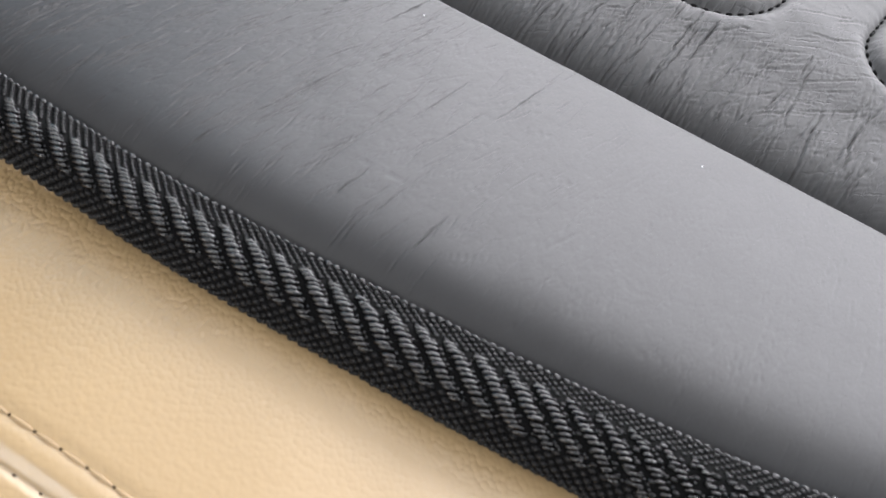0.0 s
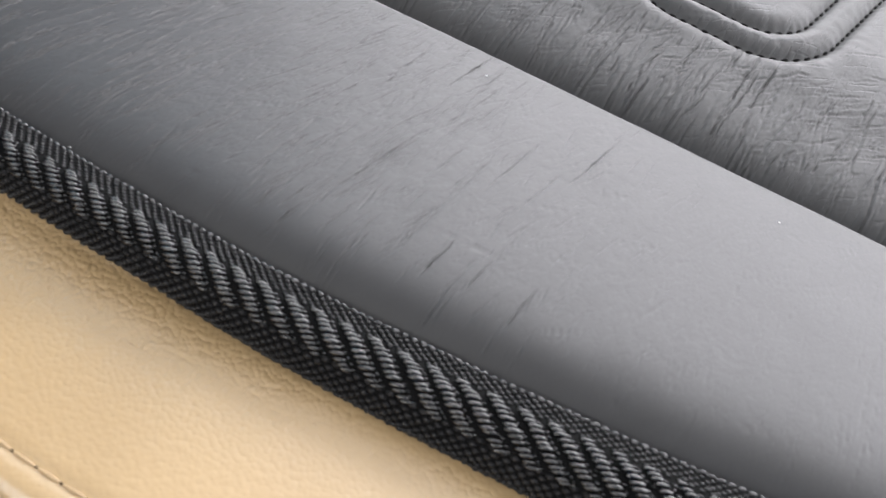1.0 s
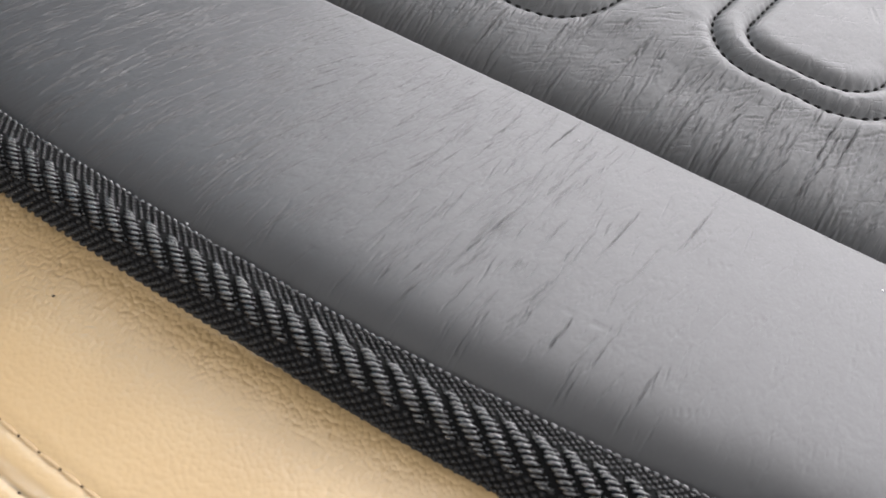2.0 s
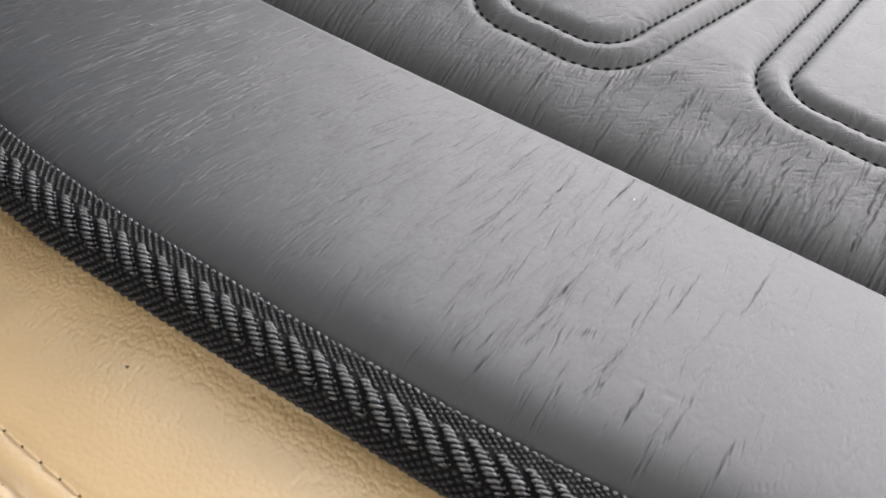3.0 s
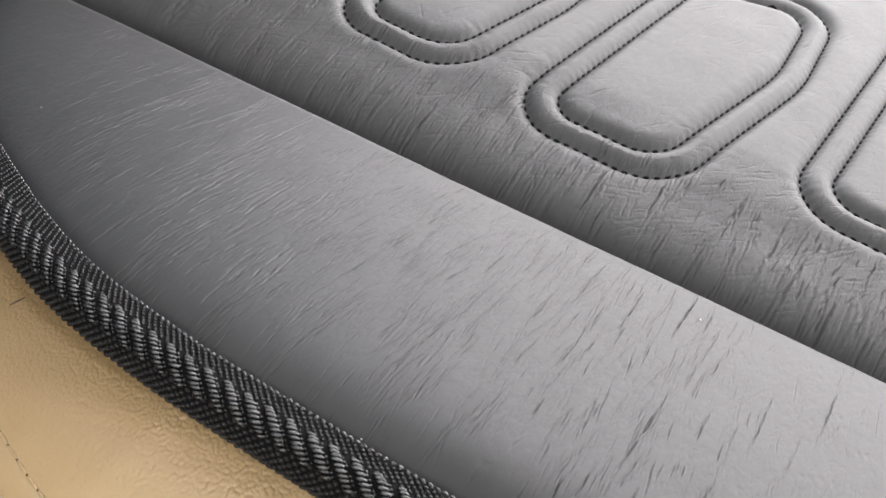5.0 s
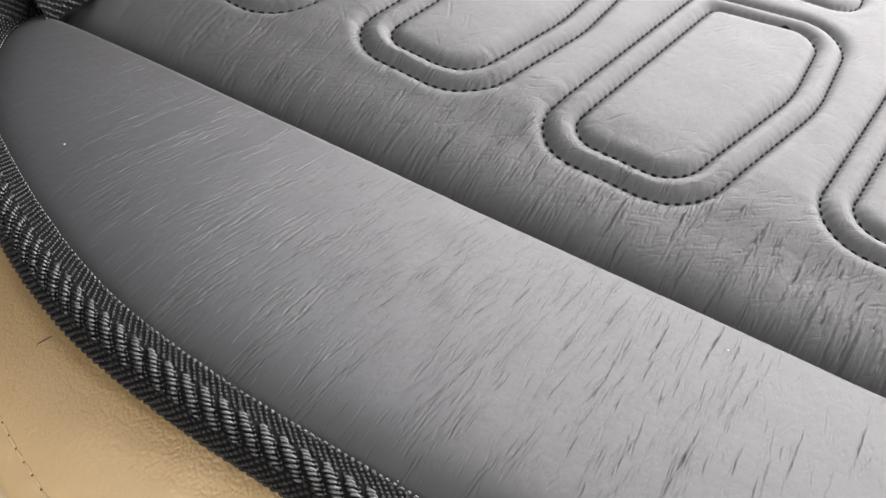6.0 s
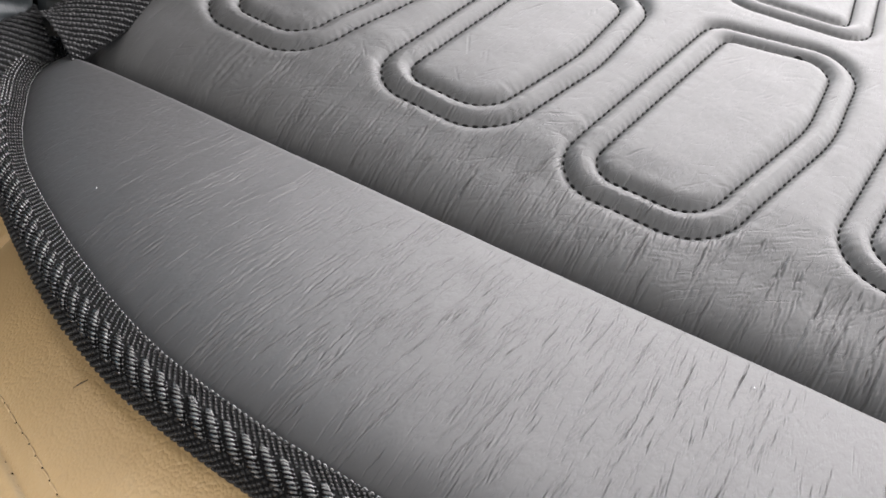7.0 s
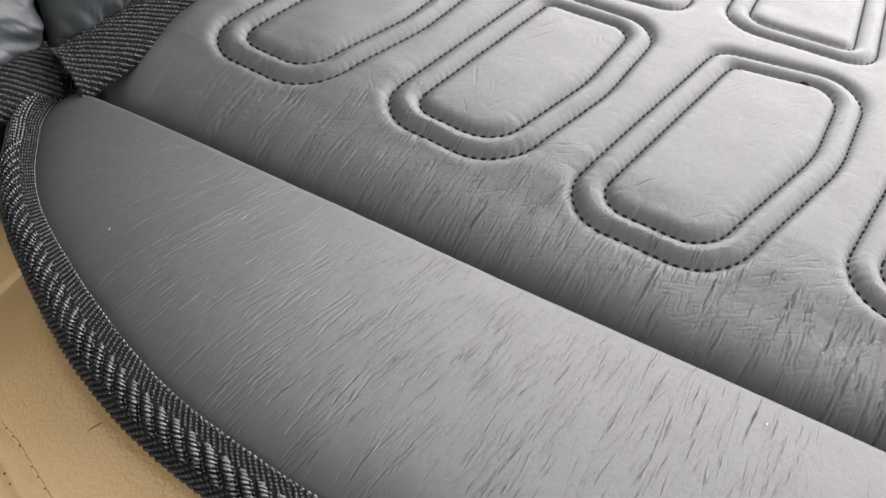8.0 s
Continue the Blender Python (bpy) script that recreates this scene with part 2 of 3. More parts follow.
def spline(points, step):
    """A smooth line through the points, at even steps."""
    p = np.asarray(points, float)
    p = np.vstack([2 * p[0] - p[1], p, 2 * p[-1] - p[-2]])
    t = np.linspace(0, 1, 40, endpoint=False)[:, None]
    out = []
    for a, b, c, d in zip(p[:-3], p[1:-2], p[2:-1], p[3:]):
        out.append(0.5 * (2 * b + (c - a) * t + (2 * a - 5 * b + 4 * c - d) * t**2 + (3 * b - a - 3 * c + d) * t**3))
    out = np.vstack(out + [p[-2:-1]])
    s = np.r_[0, np.cumsum(np.linalg.norm(np.diff(out, axis=0), axis=1))]
    n = max(2, int(round(s[-1] / step)) + 1)
    return np.stack([np.interp(np.linspace(0, s[-1], n), s, out[:, k]) for k in range(out.shape[1])], 1)


RNG = np.random.default_rng(7)


def field(x, y, cell, seed):
    """Smooth random heights, about -1 to 1, with bumps of that size."""
    r = np.random.default_rng(seed).uniform(-1, 1, (64, 64))
    u, v = np.asarray(x) / cell + 100, np.asarray(y) / cell + 100
    i, j = np.floor(u).astype(int), np.floor(v).astype(int)
    a, b = u - i, v - j
    a, b = a * a * (3 - 2 * a), b * b * (3 - 2 * b)
    g = lambda m, n: r[m % 64, n % 64]
    return (g(i, j) * (1 - a) + g(i + 1, j) * a) * (1 - b) + (g(i, j + 1) * (1 - a) + g(i + 1, j + 1) * a) * b


# ---- the cover's plan: x from the backrest forward, y to the seat's middle, z up ----
EDGE = spline([(-0.008, 0.006), (-0.005, -0.010), (0.003, -0.024), (0.014, -0.036), (0.028, -0.050), (0.048, -0.0655), (0.072, -0.079), (0.095, -0.0905),
               (0.118, -0.100), (0.145, -0.1075), (0.181, -0.1118), (0.217, -0.1128), (0.255, -0.113), (0.295, -0.1118), (0.342, -0.107), (0.391, -0.100),
               (0.430, -0.0925), (0.465, -0.080), (0.490, -0.062), (0.503, -0.038), (0.507, -0.010)], 0.001)
EDGE_LENGTH = 0.001 * (len(EDGE) - 1)


LEVEL_Y = np.arange(-0.02, 0.46, 0.0005)
LEVEL_Z = np.interp(LEVEL_Y, [-0.02, 0.0, 0.008, 0.012, 0.0155, 0.020, 0.026, 0.034, 0.043, 0.053, 0.062, 0.080, 0.46], [-0.075, -0.049, -0.0315, -0.0210, -0.0128, -0.0067, -0.0030, -0.0001, 0.0022, 0.0056, 0.0088, 0.0134, 0.078])
SOFTEN = np.exp(-np.linspace(-2.2, 2.2, 31) ** 2)
LEVEL_Z[15:-15] = np.convolve(LEVEL_Z, SOFTEN / SOFTEN.sum(), "valid")


def centre_level(x, y):
    """The middle panel without its quilting."""
    fall = np.interp(x, [0.0, 0.137, 0.177, 0.5], [-0.0063, -0.0008, 0.0004, 0.0069]) * np.clip(y / 0.05, 0, 1)
    return np.interp(y, LEVEL_Y, LEVEL_Z) - fall


def side_level(b, w, x):
    """The side panel's height, from its seam (b = 0) to its bound edge (b = 1), where it is w wide."""
    far, near = b * w, (1 - b) * w
    dip = np.interp(x, [0.05, 0.13, 0.20, 0.30], [0.0082, 0.0080, 0.0072, 0.0094])
    rise = np.interp(x, [0.17, 0.225, 0.29], [0.0, 0.0010, 0.0018])
    soft = np.interp(x, [0.03, 0.08, 0.13, 0.20, 0.30], [0.016, 0.018, 0.014, 0.0096, 0.0066])
    z = 0.0012 + 0.0004 * np.sin(np.pi * b) + rise * b ** 2.5
    z = z - dip * np.exp(-near / soft)
    r = np.minimum(0.006, 0.3 * w) + 1e-6
    k = np.clip((r - far) / r, 0, 1)
    return z - r * (1 - np.sqrt(1 - k * k))


# ---- cabin: plain walls round the seat ----
def boxes_mesh(name, boxes):
    bm = bmesh.new()
    for x0, y0, z0, x1, y1, z1 in boxes:
        m = Matrix.LocRotScale(((x0 + x1) / 2, (y0 + y1) / 2, (z0 + z1) / 2), None, (x1 - x0, y1 - y0, z1 - z0))
        bmesh.ops.create_cube(bm, size=1, matrix=m)
    me = bpy.data.meshes.new(name)
    bm.to_mesh(me)
    bm.free()
    return me


def setting(name, boxes, label, category, mat=CABIN):
    ob = new(name, boxes_mesh(name, boxes))
    ob.data.materials.append(mat)
    return tagged(ob, label, category, kind="structure")


X0, X1, Y0, Y1, Z0, Z1, TH = -0.50, 1.20, -0.75, 0.80, -0.50, 1.00, 0.03
setting("floor", [(X0, Y0, Z0 - TH, X1, Y1, Z0)], "dark grey plain cabin floor under the seat", "floor")
setting("ceiling", [(X0, Y0, Z1, X1, Y1, Z1 + TH)], "light grey plain cabin roof lining", "ceiling", ROOF)
# the rear opening is assumed, cut for the added cool lamp
setting("wall_rear", [(X0 - TH, Y0, Z0, X0, Y1, 0.38), (X0 - TH, Y0, 0.86, X0, Y1, Z1), (X0 - TH, Y0, 0.38, X0, 0.10, 0.86), (X0 - TH, 0.74, 0.38, X0, Y1, 0.86)], "dark grey plain cabin wall with an opening added for the rear fill lamp", "wall")
setting("wall_front", [(X1, Y0, Z0, X1 + TH, Y1, 0.29), (X1, Y0, 0.91, X1 + TH, Y1, Z1), (X1, Y0, 0.29, X1 + TH, -0.61, 0.91), (X1, 0.71, 0.29, X1 + TH, Y1, 0.91)], "dark grey plain cabin front with a wide opening", "wall")
setting("wall_far", [(X0, Y1, Z0, X1, Y1 + TH, 0.21), (X0, Y1, 0.95, X1, Y1 + TH, Z1), (X0, Y1, 0.21, -0.31, Y1 + TH, 0.95)], "dark grey plain cabin side with a window opening", "wall")
setting("wall_near", [(X0, Y0 - TH, Z0, X1, Y0, 0.13), (X0, Y0 - TH, 0.87, X1, Y0, Z1), (X0, Y0 - TH, 0.13, -0.26, Y0, 0.87), (0.96, Y0 - TH, 0.13, X1, Y0, 0.87)], "dark grey plain cabin side with an open doorway", "wall")

# ---- the beige car seat ----
car_seat = tagged(new("car_seat"), "beige grained leather car seat with topstitched bolster", "car seat")
SEAM_X = [-0.10, 0.02, 0.074, 0.107, 0.140, 0.173, 0.203, 0.265, 0.320, 0.45, 0.60]
SEAM_Y = [-0.120, -0.101, -0.1125, -0.1258, -0.1405, -0.1525, -0.1595, -0.165, -0.1645, -0.162, -0.152]
SEAM = spline(list(zip(SEAM_X, SEAM_Y)), 0.001)


def seam_y(x):
    return np.interp(x, SEAM[:, 0], SEAM[:, 1])


def seat_level(x, y):
    pad = np.interp(x, EDGE[:, 0], EDGE[:, 1], left=-0.01, right=-0.01)
    spine = np.interp(x, [-0.2, 0.0, 0.06, 0.11, 0.15, 0.183, 0.217, 0.314, 0.42, 0.6], [-0.120, -0.074, -0.053, -0.0385, -0.028, -0.0215, -0.0175, -0.0135, -0.0140, -0.020])
    steep = np.interp(x, [0.10, 0.25, 0.32, 0.42], [0.34, 0.14, 0.08, 0.02])
    out = pad - 0.020 - y
    z = spine - steep * np.clip(out, -0.012, 1) - 1.2 * np.clip(out, 0, 1) ** 2
    q = seam_y(x) - y
    z = z - 0.0020 * np.exp(-((q - 0.0068) / 0.0010) ** 2) - 0.0006 * np.exp(-(q / 0.0012) ** 2)
    z = z - 9.0 * np.clip(q - 0.012, 0, 1) ** 2
    return np.maximum(z, -0.30) + 0.0004 * field(x, y, 0.02, 3)


gx, gy = np.meshgrid(np.arange(-0.14, 0.60, 0.0016), np.r_[np.arange(-0.26, -0.09, 0.0011), np.arange(-0.09, 0.02, 0.0025), np.arange(0.02, 0.45, 0.01)])
cushion = np.stack([gx, gy, np.minimum(seat_level(gx, gy), np.where(gy > -0.01, -0.022, 1))], -1)
part("cushion_cover", sheet("cushion_cover", cushion), BEIGE, car_seat)
part("cushion_base", boxes_mesh("cushion_base", [(-0.14, -0.16, -0.50, 0.59, 0.44, -0.31)]), CABIN, car_seat, "dark seat base under the cushion")


def tangent(line):
    t = np.gradient(line, axis=0)
    return t / np.linalg.norm(t, axis=1, keepdims=True)


def seat_point(x, y):
    return np.array([x, y, float(seat_level(np.array(x), np.array(y)))])


def thread_mesh(length, thick):
    bm = bmesh.new()
    rings, around = 7, 8
    for k in range(rings):
        u = k / (rings - 1)
        r = thick * (0.55 + 0.45 * math.sin(math.pi * u) ** 0.6)
        for j in range(around):
            a = 2 * math.pi * j / around
            bm.verts.new(((u - 0.5) * length, r * math.cos(a), r * math.sin(a) * 0.8 + 0.5 * thick * math.sin(math.pi * u)))
    bm.verts.ensure_lookup_table()
    for k in range(rings - 1):
        for j in range(around):
            a, b = k * around + j, k * around + (j + 1) % around
            bm.faces.new([bm.verts[i] for i in (a, b, b + around, a + around)])
    bm.faces.new([bm.verts[j] for j in range(around - 1, -1, -1)])
    bm.faces.new([bm.verts[(rings - 1) * around + j] for j in range(around)])
    for f in bm.faces:
        f.smooth = True
    me = bpy.data.meshes.new("stitch")
    bm.to_mesh(me)
    bm.free()
    me.materials.append(BEIGE_THREAD)
    return me


STITCH = thread_mesh(0.0054, 0.00043)
holes = []
for shift, start, sewn in ((0.0, 0.0, True), (0.0074, 0.003, False)):
    line = spline([(x, seam_y(x) - shift) for x in np.linspace(0.0, 0.44, 40)], 0.0002)
    for k in range(int(start / 0.0002), len(line) - 40, 31):
        a, b = seat_point(*line[k]), seat_point(*line[k + 31]) if k + 31 < len(line) else seat_point(*line[-1])
        holes.append(a)
        if not sewn:
            continue
        ob = part("stitch", STITCH, BEIGE_THREAD, car_seat)
        d = (Vector(b) - Vector(a)).normalized()
        side = Vector((0, 0, 1)).cross(d).normalized()
        m = Matrix((d, side, d.cross(side))).transposed().to_4x4()
        ob.matrix_world = Matrix.Translation((Vector(a) + Vector(b)) / 2 + Vector((0, 0, 0.0001))) @ m
holes = np.array(holes)
one = np.ones((len(holes), 1))
part("needle_holes", beads("needle_holes", holes, one * (0.94, -0.34, 0), one * (0.34, 0.94, 0), one * (0, 0, 1), one * (0.00042, 0.00036, 0.0004)), HOLE, car_seat, "dark needle holes")

# ---- creases pressed into the cover: place in plan and length, in millimetres ----
SIDE_REAR = [
    (93.3, -63, 19), (98.8, -45, 15), (102.1, -19, 27), (102.2, -54, 20), (110.8, -84, 22), (122.5, -24, 16), (131.4, -95, 16), (134.1, -20, 19), (140.8, -58, 13), (141.3, -74, 16), (142.1, -41, 20),
    (147.5, -84, 9), (150.2, -99, 13), (156.3, -73, 21), (165.9, -89, 11), (167.6, -62, 31), (170.1, -54, 21), (172.1, -15, 24), (174.6, -37, 28), (176.6, -87, 15), (184.1, -82, 8), (185.6, -100, 10),
    (185.7, -60, 13), (187.3, -87, 9), (189.4, -47, 17), (192.6, -67, 10), (199.9, -61, 14), (202.3, -72, 9), (204.5, -94, 18),
]
SIDE_FRONT = [
    (206.4, -79, 14), (207.9, -45, 14), (219.0, -54, 15), (225.6, -53, 9), (229.2, -83, 17), (229.8, -35, 12), (237.4, -56, 17), (243.1, -22, 25), (253.0, -62, 14), (256.7, -22, 25), (262.8, -56, 15),
    (266.8, -52, 11), (271.6, -25, 19), (272.3, -40, 10), (282.8, -92, 11), (284.6, -101, 11), (286.1, -15, 24), (289.7, -68, 30), (290.9, -83, 11), (293.9, -93, 12), (294.4, -39, 8), (296.2, -25, 15),
    (299.9, -12, 10), (315.7, -45, 25), (317.6, -89, 13), (325.3, -52, 16), (327.5, -84, 20), (331.4, -30, 24), (339.0, -91, 13),
]
CENTRE_ACROSS = [
    (84.9, 27, 9), (110.3, 32, 11), (125.9, 28, 9), (130.5, 44, 10), (136.5, 30, 14), (150.0, 26, 13), (169.7, 27, 16), (187.0, 37, 22), (199.9, 38, 16), (210.7, 23, 9), (214.0, 35, 14),
    (225.5, 34, 14), (238.4, 36, 23), (244.1, 24, 9), (249.4, 45, 7), (259.1, 41, 23), (263.2, 45, 17), (267.6, 25, 14), (285.2, 45, 26), (290.5, 29, 11), (302.0, 41, 9), (309.1, 44, 20),
    (324.3, 34, 16), (324.4, 23, 6), (333.9, 51, 13), (352.3, 30, 18), (352.3, 44, 31), (354.6, 42, 24), (358.7, 45, 26), (359.2, 56, 12),
]
CENTRE_SLANTED = [
    (171.6, 20, 10), (181.3, 25, 8), (197.7, 22, 12), (276.4, 34, 9), (279.8, 61, 17), (282.1, 53, 8), (282.6, 41, 6), (289.4, 70, 8), (291.7, 49, 8), (295.1, 64, 8), (297.1, 27, 10),
    (306.8, 34, 6), (307.9, 43, 7), (329.1, 44, 5), (329.5, 44, 6), (338.7, 54, 15), (347.5, 52, 6), (350.4, 53, 9), (355.6, 51, 21), (378.5, 58, 21), (386.2, 54, 21), (387.3, 86, 26),
    (392.8, 38, 16), (396.1, 56, 21), (400.9, 81, 22), (405.0, 48, 24),
]


def creases(known, count, zone, lean, spread, deep, seed, families=3, wide=1.0):
    """The known creases and more of the same kind, scattered over the zone in small families: x, y, length, angle, depth and half width, row by row."""
    rng = np.random.default_rng(seed)
    out = []
    for x, y, length in known:
        out.append((x / 1000, y / 1000, length / 1000 * 1.12, radians(rng.normal(lean, spread * 0.35)), deep * rng.uniform(0.65, 1.05), wide * rng.uniform(0.00026, 0.00036)))
    while len(out) < count + len(known):
        x, y = rng.uniform(zone[0], zone[1]), rng.uniform(zone[2], zone[3])
        angle, length = rng.normal(lean, spread), rng.uniform(0.006, 0.018) * rng.uniform(0.6, 1.6)
        for _ in range(rng.integers(1, families + 1)):
            out.append((x, y, length * rng.uniform(0.5, 1.1), radians(angle + rng.normal(0, 2.2)), deep * rng.uniform(0.22, 0.78), wide * rng.uniform(0.00022, 0.00034)))
            x, y = x + rng.choice((-1, 1)) * rng.uniform(0.0012, 0.0030), y + rng.normal(0, 0.004)
    return out


def pressed(gx, gy, rows, seed):
    """The height that the creases take from a panel; gx grows along one axis of the grid."""
    z = np.zeros(gx.shape)
    by_column = gx[0, -1] > gx[0, 0] + 0.1
    line = gx[0] if by_column else gx[:, gx.shape[1] // 3]
    for k, (x, y, length, angle, depth, width) in enumerate(rows):
        reach = abs(math.sin(angle)) * length / 2 + 0.0035
        i0, i1 = np.searchsorted(line, (x - reach, x + reach))
        window = (slice(None), slice(i0, i1)) if by_column else (slice(i0, i1), slice(None))
        if by_column:
            tall = abs(math.cos(angle)) * length / 2 + 0.003
            j0, j1 = np.searchsorted(gy[:, 0], (y - tall, y + tall))
            window = (slice(j0, j1), slice(i0, i1))
        dx, dy = gx[window] - x, gy[window] - y
        v = dx * math.sin(angle) + dy * math.cos(angle)
        u = dx * math.cos(angle) - dy * math.sin(angle)
        u = u + 0.00010 * field(v + 0.13 * k, 0 * v, 0.0031, seed) + 0.00020 * field(v + 0.07 * k, 0 * v, 0.0011, seed + 1)
        u = u + 0.00011 * np.tanh(6 * field(v + 0.19 * k, 0 * v, 0.0052, seed + 3))
        end = np.sqrt(np.clip(1 - (2 * v / length) ** 2, 0, 1)) * np.clip(0.78 + 0.55 * field(v + 0.31 * k, 0 * v, 0.0026, seed + 2), 0.42, 1.1)
        z[window] -= depth * end * (np.exp(-(u / width) ** 2) - 0.24 * np.exp(-((u - 2.0 * width) / (1.5 * width)) ** 2) - 0.14 * np.exp(-((u + 2.2 * width) / (1.7 * width)) ** 2))
    return z


# ---- the black seat cover ----
seat_cover = tagged(new("seat_cover"), "black leatherette seat cover with quilted cells and woven binding", "seat cover")

# side panel
# closer rows where the creases lie thickest
a = np.interp(np.arange(3150), [0, 200, 2650, 3149], [0, 0.10, 0.68, 1])
edge = np.stack([np.interp(a, np.linspace(0, 1, len(EDGE)), EDGE[:, k]) for k in (0, 1)], 1)
way = tangent(edge)
edge = edge + np.stack([way[:, 1], -way[:, 0]], 1) * 0.0020 * np.clip((0.105 - edge[:, :1]) / 0.07, 0, 1)
seam = np.stack([-0.003 + (edge[:, 0] + 0.008) * (0.508 / 0.515), 0.0015 + 0.0012 * np.clip((edge[:, 0] - 0.2) / 0.1, 0, 1)], 1)
b = np.r_[np.linspace(0, 0.06, 22, endpoint=False), np.linspace(0.06, 1, 118)]
xy = seam[:, None] * (1 - b)[None, :, None] + edge[:, None] * b[None, :, None]
w = np.linalg.norm(edge - seam, axis=1)[:, None]
z = side_level(b[None], w, edge[:, :1]) + 0.00010 * field(xy[..., 0], xy[..., 1], 0.014, 11) * np.minimum(1, w / 0.03)
# faint broad folds across the panel, and the creases, fewer towards its front
z = z + 0.00005 * field(xy[..., 0] - 0.09 * xy[..., 1], xy[..., 1] * 0.25, 0.0042, 13) * np.interp(xy[..., 0], [0.05, 0.12, 0.27, 0.38], [0.4, 1, 1, 0.3]) * np.minimum(1, w / 0.04)
side_creases = creases(SIDE_REAR + SIDE_FRONT, 1300, (0.045, 0.31, -0.112, -0.004), 5.0, 3.2, 0.00066, 41, wide=0.60)
# towards the backrest the folds are softer and broader and lean further forward
side_creases = [(*row[:3], row[3] + radians(float(np.interp(row[0], [0.19, 0.28], [4.5, 0.0]))), *(v * float(np.interp(row[0], [0.17, 0.215], [1.4, 1.0])) for v in row[4:])) for row in side_creases]
side_creases += creases([], 400, (0.21, 0.45, -0.110, -0.004), 6.0, 6.0, 0.00046, 43, 2, 0.60)
side_creases += creases([], 130, (0.12, 0.40, -0.108, -0.006), 64.0, 16.0, 0.00034, 45, 1, 0.6)
quiet = np.interp(xy[..., 0], [0.03, 0.10, 0.16, 0.21, 0.32, 0.40], [0.08, 0.34, 0.64, 1.0, 0.95, 0.75]) * np.clip((1 - b[None]) * w / 0.006, 0, 1) * np.clip(b[None] * w / 0.007, 0, 1)
z = z + pressed(xy[..., 0], xy[..., 1], side_creases, 50) * quiet
top = np.concatenate([xy, z[..., None]], -1)
skirt = np.repeat(top[:, :1], 5, 1)
skirt[:, :, 2] -= np.linspace(0.016, 0.003, 5)[None]
part("side_panel", sheet("side_panel", np.concatenate([skirt, top], 1)), LEATHERETTE_SIDE, seat_cover)


# quilted cells: corners from the near rear one round, with the corner radii
CELLS = [
    [(0.0160, 0.0500, 0.018), (0.0770, 0.0490, 0.026), (0.0920, 0.120, 0.10), (0.0950, 0.190, 0.020), (0.028, 0.178, 0.014)],
    [(0.1030, 0.0555, 0.018), (0.1680, 0.0540, 0.028), (0.1840, 0.128, 0.10), (0.1870, 0.198, 0.018), (0.118, 0.193, 0.014)],
    [(0.1905, 0.0480, 0.020), (0.2620, 0.0470, 0.028), (0.2875, 0.140, 0.10), (0.2885, 0.214, 0.022), (0.214, 0.197, 0.014)],
    [(0.2970, 0.0645, 0.022), (0.3690, 0.0625, 0.028), (0.3870, 0.160, 0.10), (0.3900, 0.238, 0.022), (0.316, 0.222, 0.014)],
    [(0.4000, 0.0690, 0.022), (0.4700, 0.0670, 0.028), (0.4880, 0.160, 0.10), (0.4920, 0.244, 0.022), (0.420, 0.230, 0.014)],
    [(0.033, 0.192, 0.018), (0.098, 0.204, 0.018), (0.096, 0.350, 0.018), (0.024, 0.350, 0.018)],
    [(0.118, 0.206, 0.018), (0.190, 0.217, 0.018), (0.186, 0.372, 0.018), (0.108, 0.372, 0.018)],
    [(0.2075, 0.2215, 0.020), (0.287, 0.229, 0.018), (0.276, 0.385, 0.018), (0.202, 0.385, 0.018)],
    [(0.312, 0.240, 0.020), (0.392, 0.250, 0.018), (0.380, 0.388, 0.018), (0.306, 0.388, 0.018)],
]


def rounded(corners, step=0.0008):
    """A closed outline with rounded corners, at even steps."""
    out = []
    n = len(corners)
    for k in range(n):
        p, c, q = (np.array(corners[(k + j) % n][:2]) for j in (-1, 0, 1))
        r = corners[k][2]
        u, v = (p - c) / np.linalg.norm(p - c), (q - c) / np.linalg.norm(q - c)
        half = math.acos(float(np.clip(u @ v, -1, 1))) / 2
        reach = r / math.tan(half)
        mid = (u + v) / np.linalg.norm(u + v)
        o = c + mid * r / math.sin(half)
        a0, a1 = c + u * reach - o, c + v * reach - o
        t0 = math.atan2(a0[1], a0[0])
        d = (math.atan2(a1[1], a1[0]) - t0 + math.pi) % (2 * math.pi) - math.pi
        out += [o + r * np.array((math.cos(t0 + d * s), math.sin(t0 + d * s))) for s in np.linspace(0, 1, 24)]
    out = np.array(out + out[:1])
    s = np.r_[0, np.cumsum(np.linalg.norm(np.diff(out, axis=0), axis=1))]
    m = int(s[-1] / step)
    return np.stack([np.interp(np.linspace(0, s[-1], m, endpoint=False), s, out[:, k]) for k in (0, 1)], 1)


def shrunk(corners, by):
    """The same outline, its sides moved inwards."""
    n, out = len(corners), []
    p = [np.array(c[:2]) for c in corners]
    for k in range(n):
        u, v = p[k] - p[k - 1], p[(k + 1) % n] - p[k]
        u, v = u / np.linalg.norm(u), v / np.linalg.norm(v)
        nu, nv = np.array((-u[1], u[0])), np.array((-v[1], v[0]))
        c = p[k] + by * (nu + nv) / (1 + float(nu @ nv))
        out.append((c[0], c[1], max(0.007, corners[k][2] - by * 0.75)))
    return out


OUTLINES = [rounded(shrunk(c, 0.0005)) for c in CELLS], [rounded(shrunk(c, 0.0121)) for c in CELLS]

